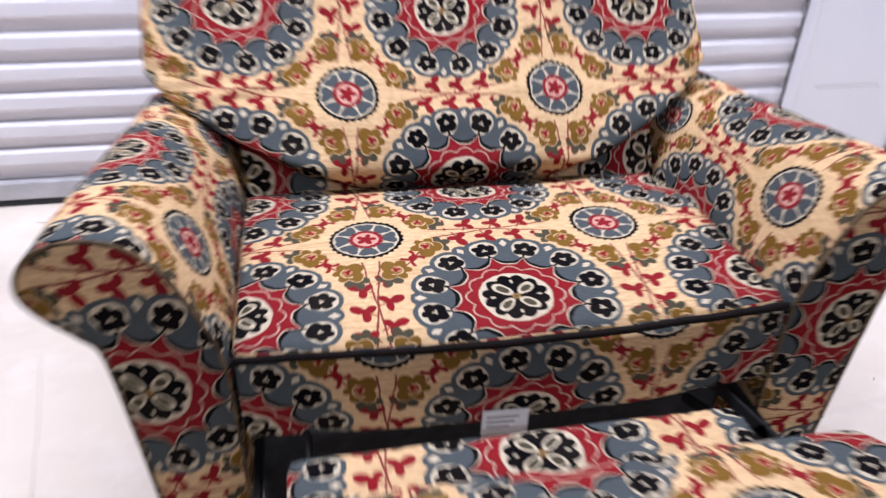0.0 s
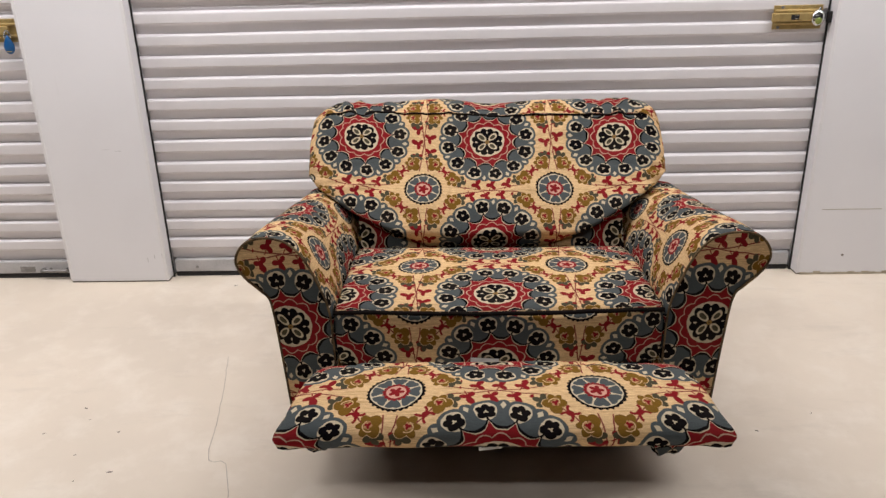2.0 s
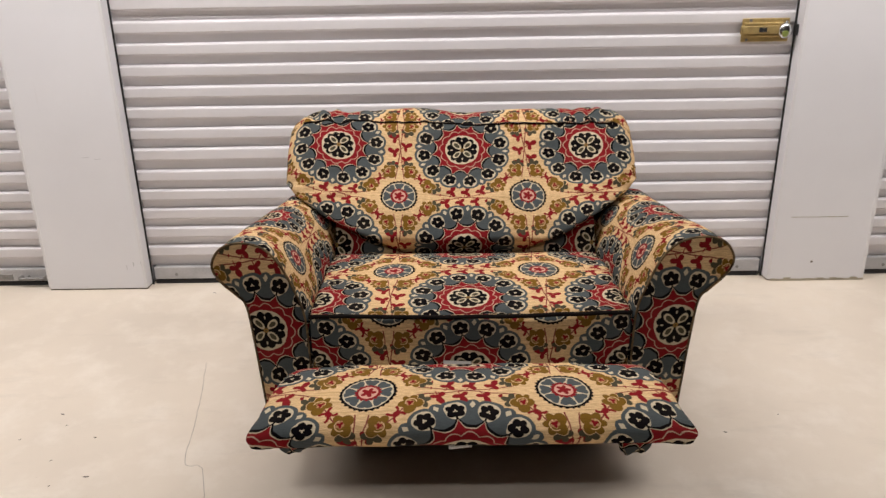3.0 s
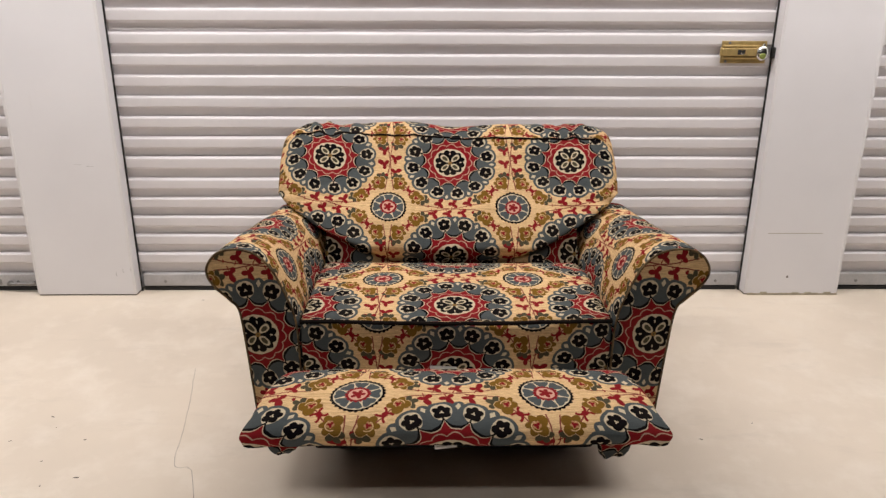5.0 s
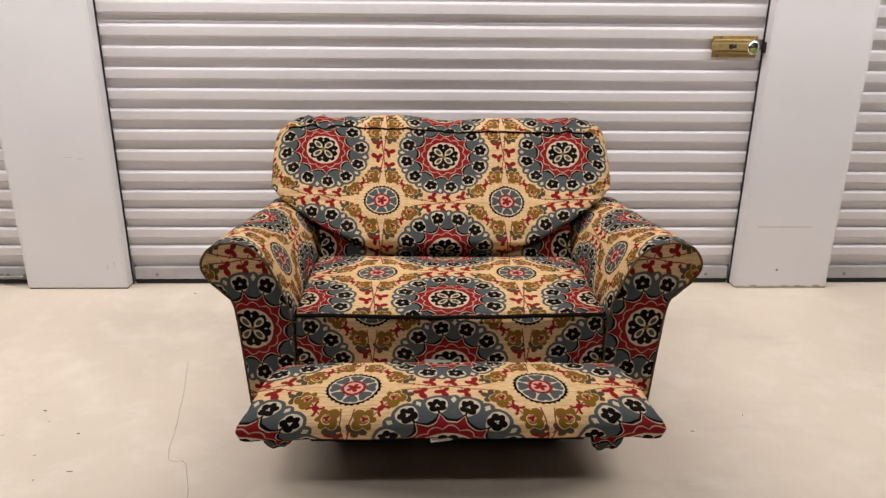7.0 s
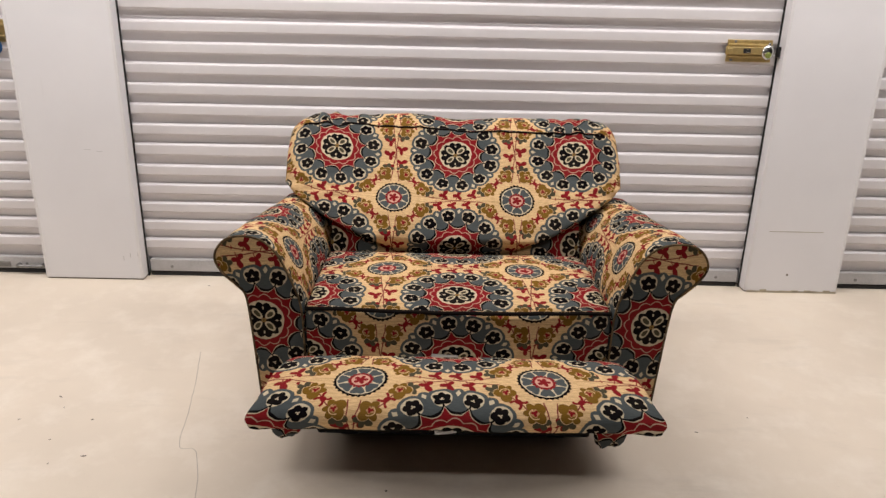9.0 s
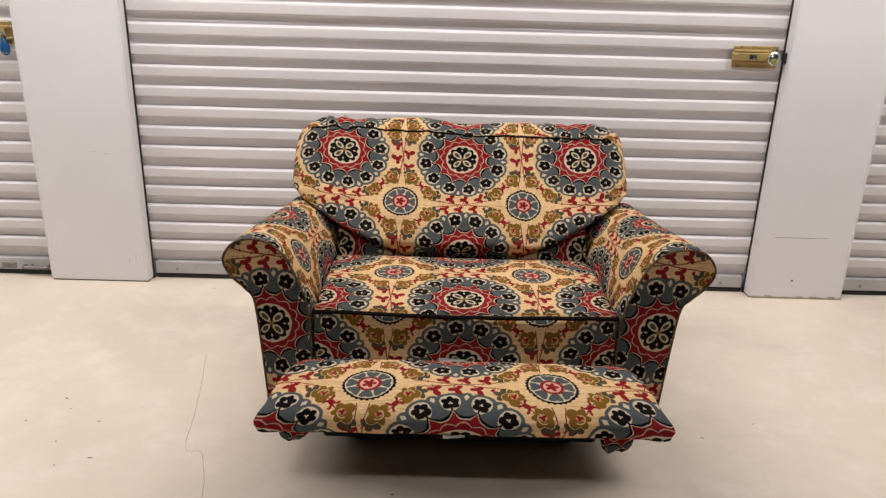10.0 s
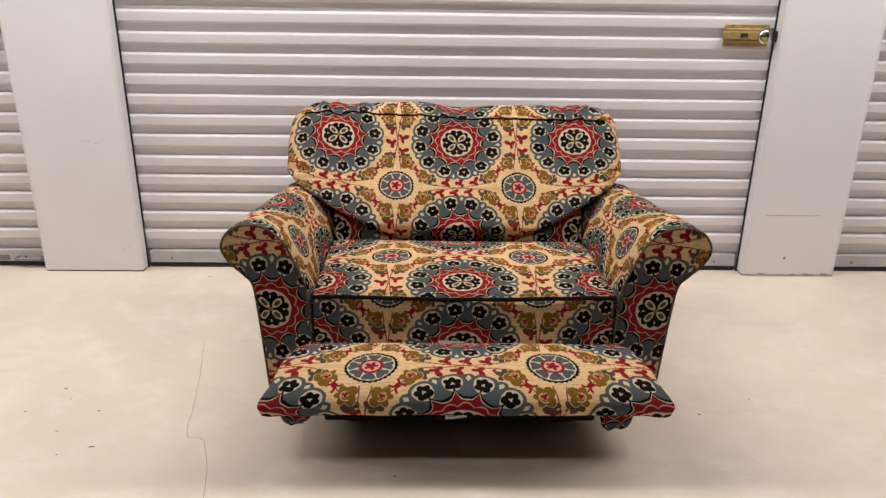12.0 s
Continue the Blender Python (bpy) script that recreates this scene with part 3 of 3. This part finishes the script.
def seat_uv(side, p):
    axis, end = side
    if axis == 2:
        return p.x - (MID - 0.003), p.y + 1.230
    if axis == 1:
        return p.x - (MID - 0.003), p.z - 0.504 + REPEAT_V / 2
    return p.y, p.z


fabric_part("seat_cushion", padded_box((MID - SEAT_W, SEAT_FRONT + 0.002, 0.40), (MID + SEAT_W, SEAT_REAR, 0.480), 0.012, (44, 26, 6), seat_shape, seat_uv), sofa)
edge = [(MID + SEAT_W * (2 * k / 40 - 1) * 0.995, SEAT_FRONT - 0.024 * (1 - (2 * k / 40 - 1) ** 2) - 0.006, 0.4765 + 0.0025 * noise.noise((k * 0.31, 2, 2)) - 0.006 * abs(2 * k / 40 - 1) ** 8) for k in range(41)]
v, f = tube(local(edge), 0.0055)
mesh_part("seat_piping", v, f, PIPING, sofa, "dark piping cord")


def apron_shape(p, unit):
    bow = 0.022 * (1 - (2 * unit.x - 1) ** 2)
    sag = 0.004 * noise.noise((p.x * 6, p.z * 9, 7.7)) + 0.008 * math.sin(math.pi * unit.z)
    return Vector((p.x, p.y - bow - (sag if unit.y < 0.5 else 0), p.z))


def apron_uv(side, p):
    return p.x - (MID - 0.003), p.z - 0.504 + REPEAT_V / 2


fabric_part("front_panel", padded_box((MID - 0.384, -1.307, 0.334), (MID + 0.384, -1.266, 0.472), 0.010, (40, 2, 10), apron_shape, apron_uv), sofa)

# back: deep reclined cushion; its side profile from the seat up over the top and down behind
BACK = [(-0.76, 0.448), (-0.828, 0.446), (-0.853, 0.464), (-0.874, 0.490), (-0.885, 0.516), (-0.853, 0.557), (-0.797, 0.606), (-0.722, 0.664), (-0.658, 0.728), (-0.605, 0.785), (-0.560, 0.812),
        (-0.500, 0.823), (-0.430, 0.800), (-0.375, 0.73), (-0.36, 0.62), (-0.40, 0.49), (-0.55, 0.46), (-0.70, 0.47)]


def back_cushion():
    line = smooth_line(BACK, 9, closed=True)
    m = len(line)
    run = [0.0]
    for i in range(1, m + 1):
        run.append(run[-1] + float(np.linalg.norm(line[i % m] - line[i - 1])))
    zero = min(range(m), key=lambda i: np.linalg.norm(line[i] - np.array((-0.658, 0.728))))
    seam_at = min(range(m), key=lambda i: np.linalg.norm(line[i] - np.array((-0.575, 0.807))))
    a, b = np.array((-0.665, 0.625)), np.array((-0.515, 0.735))
    rings, ring_uv, seam_line = [], [], []
    ts = [-1 + 2 * k / 130 for k in range(131)]
    ts = [math.copysign(1 - (1 - abs(t)) ** 1.35, t) for t in ts]
    for t in ts:
        ring, row = [], []
        drop = min(1.0, max(0.0, (t + 0.7) / 0.8))
        seam_here = seam_at - round(3.6 * drop * drop * (3 - 2 * drop))
        seam_line.append(seam_here)
        for j, p in enumerate(line):
            lift = min(1.0, max(0.0, (p[1] - 0.50) / 0.095))
            lift = lift * lift * (3 - 2 * lift)
            half = float(np.interp(p[1], (0.45, 0.47, 0.50, 0.53, 0.56, 0.60, 0.64, 0.75), (0.22, 0.25, 0.30, 0.375, 0.445, 0.515, 0.540, 0.550)))
            half = max(half, 0.39) if j > m * 0.66 else half
            start = 0.66 + 0.11 * lift
            low_end = np.array((-0.76, 0.545)) * (1 - lift) + a * lift
            h = min(1.0, max(0.0, float(np.dot(p - a, b - a) / np.dot(b - a, b - a))))
            c = low_end + (b - low_end) * h
            e = max(0.0, (abs(t) - start) / (1 - start))
            k = max(0.0, 1 - e ** 2.15) ** (1 / 2.15) * 0.94 + 0.06
            y, z = c + (p - c) * k
            x = t * half
            front = 1.0 if j < m * 0.66 else 0.25
            wav = noise.noise((x * 4.5, z * 6, 5.0)) * 0.008 + noise.noise((x * 9, z * 30, 8.0)) * 0.0055
            pull = math.exp(-((z - 0.63) / 0.045) ** 2) * min(1.0, max(0.0, (abs(x) - 0.22) / 0.2))
            wav += 0.005 * pull * math.sin(z * 210 + abs(x) * 38)
            low = math.exp(-((z - 0.53) / 0.04) ** 2) * min(1.0, abs(x) / 0.2)
            wav += low * 0.012 * noise.noise((x * 8, z * 20, 2.0))
            # slack sideways ripples of the loose cover
            slack = math.exp(-((z - 0.64) / 0.06) ** 2) * (0.5 + 0.5 * noise.noise((x * 3, z * 3, 6.6)))
            wav += 0.0030 * slack * math.sin(z * 330 + 5 * noise.noise((x * 3.5, z * 4, 1.1)))
            y -= front * wav * 0.7
            z += front * wav * 0.7
            if z > 0.78:
                z += 0.010 * noise.noise((x * 5, y * 9, 3.3)) - 0.006 * math.exp(-(x / 0.12) ** 2)
                gather = math.exp(-((abs(x) - 0.40) / 0.10) ** 2) * min(1.0, (z - 0.78) / 0.03)
                z += 0.012 * gather * (math.sin(x * 85 + y * 45) * 0.4 + noise.noise((x * 30, y * 25, 1.5)))
                y -= 0.009 * gather * noise.noise((x * 33, z * 40, 7.5))
            ring.append(Vector((MID + x - 0.008, y, z)))
            lift_row = (0.022 if x < 0 else 0.010) * (x / 0.38) ** 2
            row.append((x - 0.0045, 0.91 * (run[j] - run[zero]) - lift_row + (0.13 if j > seam_here else 0.0)))
        row.append((x - 0.0045, run[m] - run[zero] + 0.13))
        rings.append(ring)
        ring_uv.append(row)
    ob = fabric_part("back_cushion", loft(rings, ring_uv), sofa)
    fix_normals(ob)
    # gathered seam along the top edge
    seam = [rings[i][seam_line[i]] + Vector((0, -0.001, 0.001 + 0.004 * noise.noise((i * 0.35, 3, 9)))) for i in range(12, len(rings) - 12)]
    v, f = tube(local(seam), 0.0030)
    mesh_part("back_piping", v, f, PIPING, ob, "dark gathered seam cord")
    return ob


back_cushion()


def lower_back_shape(p, unit):
    return Vector((p.x, p.y + 0.62 * (p.z - 0.45) + 0.004 * noise.noise((p.x * 9, p.z * 9, 6.0)), p.z))


def lower_back_uv(side, p):
    return p.x - (MID - 0.0035), (p.z - 0.481) * 1.05 - REPEAT_V


fabric_part("back_shell", padded_box((MID - 0.50, -0.66, 0.05), (MID + 0.50, -0.42, 0.655), 0.03, (24, 6, 16), lambda p, unit: Vector(p), lambda side, p: (p.x - MID, p.z - 0.55)), sofa)
fabric_part("lower_back_panel", padded_box((MID - 0.39, -0.850, 0.43), (MID + 0.39, -0.76, 0.615), 0.012, (30, 3, 8), lower_back_shape, lower_back_uv), sofa)

# footrest
FOOT_FRONT, FOOT_REAR = -1.752, -1.512


# side profile of the pad: from the rear foot over the top, round the front and back underneath
FOOT = [(-1.522, 0.400), (-1.510, 0.438), (-1.530, 0.456), (-1.580, 0.465), (-1.640, 0.464), (-1.682, 0.457), (-1.713, 0.445), (-1.731, 0.428),
        (-1.733, 0.411), (-1.721, 0.396), (-1.690, 0.389), (-1.620, 0.388), (-1.560, 0.389)]


def foot_pad():
    line = smooth_line(FOOT, 5, closed=True)
    m = len(line)
    run = [0.0]
    for i in range(1, m + 1):
        run.append(run[-1] + float(np.linalg.norm(line[i % m] - line[i - 1])))
    zero = min(range(m), key=lambda i: np.linalg.norm(line[i] - np.array((-1.640, 0.464))))
    rings, ring_uv = [], []
    ts = [-1 + 2 * k / 60 for k in range(61)]
    for t in [math.copysign(1 - (1 - abs(t)) ** 1.3, t) for t in ts]:
        e = max(0.0, (abs(t) - 0.92) / 0.08)
        k = max(0.0, 1 - e ** 2.5) ** (1 / 2.5) * 0.9 + 0.1
        ring, row = [], []
        for j, (y, z) in enumerate(line):
            ahead = (FOOT_REAR - y) / (FOOT_REAR - FOOT_FRONT)
            half = 0.365 * (1 + 0.135 * ahead + 0.022 * max(0.0, ahead - 0.7) / 0.3)
            corner = max(0.0, abs(t) - 0.88) / 0.12
            zc = 0.428 - 0.006 * corner * ahead
            yy = -1.63 + (y + 1.63) * (0.90 + 0.10 * k) - 0.006 * corner * ahead
            zz = zc + (z - 0.428) * (0.60 + 0.40 * k)
            lump = 0.003 * noise.noise((t * 3, y * 7, 9.1)) + 0.0018 * noise.noise((t * 9, y * 21, 2.5))
            x = MID - 0.0115 + half * t + math.copysign(0.010 * corner * corner * max(0.0, 1 - ((z - 0.430) / 0.034) ** 2) - 0.006 * corner * corner, t)
            ring.append(Vector((x, yy, zz + lump)))
            row.append(((MID - 0.0115 + 0.393 * t - (MID - 0.019)) * 1.0, run[zero] - run[j] + REPEAT_V / 2))
        row.append((row[0][0], run[zero] - run[m] + REPEAT_V / 2))
        rings.append(ring)
        ring_uv.append(row)
    return fix_normals(fabric_part("footrest", loft(rings, ring_uv), sofa))


footrest = foot_pad()


def flap_uv(side, p):
    return p.x - (MID - 0.019), p.y + 1.64 + REPEAT_V / 2 - 0.03


def flap_shape(p, unit):
    return Vector((p.x, p.y, p.z + 0.004 * noise.noise((p.x * 7, p.y * 8, 1.9))))


fabric_part("inner_footrest_flap", padded_box((MID - 0.325, -1.506, 0.360), (MID + 0.262, -1.408, 0.402), 0.014, (30, 6, 4), flap_shape, flap_uv), sofa)



def lug_shape(p, unit):
    low = max(0.0, (0.55 - unit.z) / 0.55)
    round_off = 1 - math.sqrt(1 - 0.8 * low * low)
    x = p.x + (0.5 - unit.x) * 0.060 * round_off
    return Vector((x + 0.006 * noise.noise((p.x * 9, p.z * 20, 4.4)), p.y + 0.008 * (0.5 - unit.y) * low, p.z + 0.010 * noise.noise((p.x * 24, p.y * 12, 8.8)) * (1 - unit.z)))


def lug_uv(side, p):
    return (p.x - MID) * 1.0 + 0.38 if p.x < MID else (p.x - MID) - 0.36, p.z - 0.30


for x0, x1, low in ((0.888, 0.966, 0.210), (1.660, 1.746, 0.194)):
    fabric_part("footrest_corner_flap", padded_box((x0, -1.49, low), (x1, -1.445, 0.305), 0.020, (8, 4, 10), lug_shape, lug_uv), sofa)
    inner = MID + math.copysign(0.372, x0 - MID)
    part("flap_bracket", box(tuple(Vector((inner - 0.006, -1.46, 0.265)) - BASE), tuple(Vector((inner + 0.006, -1.22, 0.285)) - BASE), 0.002, 1), DARKSTEEL, sofa, "dark steel bracket")

# under-structure
part("dust_cover", box(tuple(Vector((MID - 0.384, -1.22, 0.048)) - BASE), tuple(Vector((MID + 0.384, -0.45, 0.40)) - BASE), 0.01, 2), DUSTCOVER, sofa, "black dust cover under the seat")
part("rear_shell", box(tuple(Vector((MID - 0.384, -0.60, 0.05)) - BASE), tuple(Vector((MID + 0.384, -0.40, 0.45)) - BASE), 0.02, 2), DUSTCOVER, sofa)
for s in (-1, 1):
    x = MID + s * 0.30
    part("base_rail", box(tuple(Vector((x - 0.03, -1.15, 0.0)) - BASE), tuple(Vector((x + 0.03, -0.50, 0.044)) - BASE), 0.008, 2), DARKWOOD, sofa, "dark wooden base rail on the floor")
    for a, b in (((-1.24, 0.32), (-1.47, 0.375)), ((-1.24, 0.25), (-1.55, 0.385)), ((-1.36, 0.27), (-1.44, 0.375))):
        part("scissor_link", box((-0.003, -0.011, -0.5 * math.dist(a, b)), (0.003, 0.011, 0.5 * math.dist(a, b)), 0.002, 1), DARKSTEEL, sofa, "dark steel scissor link").matrix_basis = Matrix.Translation(Vector((x, (a[0] + b[0]) / 2, (a[1] + b[1]) / 2)) - BASE) @ Matrix.Rotation(-math.atan2(b[0] - a[0], b[1] - a[1]), 4, "X")
part("footrest_board", box(tuple(Vector((MID - 0.34, -1.66, 0.370)) - BASE), tuple(Vector((MID + 0.33, -1.53, 0.382)) - BASE), 0.004, 1), DUSTCOVER, footrest)


def cloth_tag(name, x, y, z, w, h, tilt):
    bm = box((-w / 2, -0.0008, -h), (w / 2, 0.0008, 0), 0.0004, 1)
    ob = part(name, bm, PAPER, sofa, "white sewn-in care label")
    ob.matrix_basis = Matrix.Translation(Vector((x, y, z)) - BASE) @ pose(0, 0, 0, tilt[0], tilt[1], tilt[2])
    bars = bmesh.new()
    for k in range(3):
        box((-w * 0.4, -0.0013, -h * (0.3 + 0.2 * k)), (w * (0.3 - 0.1 * k), -0.0009, -h * (0.24 + 0.2 * k)), bm=bars)
    part("print", bars, DIRT_AND_FOOT_SHADE, ob, "faint dark print bars")
    return ob


cloth_tag("care_label", MID - 0.032, -1.338, 0.366, 0.066, 0.040, (-8, 3, 0))
cloth_tag("footrest_label", MID - 0.034, -1.706, 0.400, 0.044, 0.020, (-4, -7, 0))

# ---- floor details ----
crack_pts = smooth_line([(0.452, -0.66), (0.467, -0.725), (0.500, -0.87), (0.533, -1.04), (0.563, -1.216), (0.612, -1.236), (0.637, -1.293), (0.660, -1.36), (0.674, -1.42), (0.70, -1.55)], 10)
verts, faces = [], []
for i, p in enumerate(crack_pts):
    d = crack_pts[min(i + 1, len(crack_pts) - 1)] - crack_pts[max(i - 1, 0)]
    d = d / np.linalg.norm(d)
    w = max(0.0003, 0.0007 + 0.0006 * noise.noise((i * 0.7, 0, 0)))
    o = 0.003 * noise.noise((i * 0.37, 5, 0))
    for s in (-1, 1):
        verts.append((p[0] + d[1] * (o + s * w), p[1] - d[0] * (o + s * w), 0.0012))
for i in range(len(crack_pts) - 1):
    faces.append((2 * i, 2 * i + 1, 2 * i + 3, 2 * i + 2))
tagged(mesh_part("floor_crack", verts, faces, CRACK, smooth=False), "thin wandering hairline crack in the concrete", "crack", kind="structure")


def chip(x, y, long, wide, turn):
    bm = bmesh.new()
    bmesh.ops.create_icosphere(bm, subdivisions=2, radius=1)
    for p in bm.verts:
        k = 1 + 0.5 * noise.noise(p.co * 1.7 + Vector((x * 9, y * 9, 0)))
        p.co = Vector((p.co.x * long * k, p.co.y * wide * k, max(p.co.z, -0.3) * wide * 0.5 * k))
    ob = part("floor_debris", bm, DIRT_AND_FOOT_SHADE)
    ob.matrix_world = pose(x, y, wide * 0.15, 0, 0, turn)
    return tagged(ob, "small dark scrap on the concrete floor", "debris", "scraps on the floor")


for x, y, l, w, a in ((0.264, -1.094, 0.006, 0.003, 10), (0.320, -1.274, 0.012, 0.003, 5), (0.110, -0.970, 0.010, 0.003, -25), (2.064, -1.105, 0.008, 0.003, -20),
                      (0.19, -1.20, 0.005, 0.002, 40), (0.24, -1.31, 0.005, 0.002, 80), (0.15, -1.03, 0.004, 0.002, 60), (0.05, -1.10, 0.006, 0.002, 30),
                      (2.25, -1.02, 0.006, 0.002, 60), (1.16, -1.40, 0.005, 0.004, 0), (0.30, -0.05, 0.010, 0.003, 0), (0.62, -0.09, 0.006, 0.003, 20)):
    chip(x, y, l * 0.75, w * 0.75, a)

# old glue along the foot of one pier, scratches and a nail hole
glue = bmesh.new()
for k in range(14):
    x = 2.645 + k * 0.028
    h = 0.009 + 0.007 * noise.noise((k * 0.8, 3, 3))
    box((x, -0.0045, 0.0), (x + 0.029, 0.001, h), 0.001, 1, glue)
part("glue_strip", glue, GLUE, piers[2], "brownish old adhesive at the foot")
part("nail_hole", rod((2.809, -0.0012, 0.084), (2.809, 0.002, 0.084), 0.005), DIRT_AND_FOOT_SHADE, piers[2])
part("scratch", box((2.697, -0.0008, 0.2795), (2.93, 0.001, 0.2815)), GLUE, piers[2])
for x, z, l in ((-0.18, 0.574, 0.030), (-0.13, 0.567, 0.028), (-0.045, 0.105, 0.006), (-0.012, 0.11, 0.005), (-0.075, 0.09, 0.010)):
    part("scratch", box((x, -0.0008, z), (x + (l if l > 0.012 else 0.0022), 0.001, z + (0.0014 if l > 0.012 else 0.020)), 0.0003, 1), GREY, piers[1])

# ---- ceiling lamps ----
for (lx, ly), long in zip(LAMPS, LAMP_LENGTH):
    lamp = tagged(new("ceiling_light"), "long white ceiling strip light", "lamp", "strip lights on the ceiling")
    lamp.location = (lx, ly, CEILING)
    half = long / 2
    part("housing", box((-half - 0.045, -0.10, -0.05), (half + 0.045, 0.10, -0.001), 0.01, 2), TRIM, lamp)
    part("diffuser", box((-half - 0.025, -0.085, -0.088), (half + 0.025, 0.085, -0.051), 0.012, 2), DIFFUSER, lamp, "glowing diffuser")
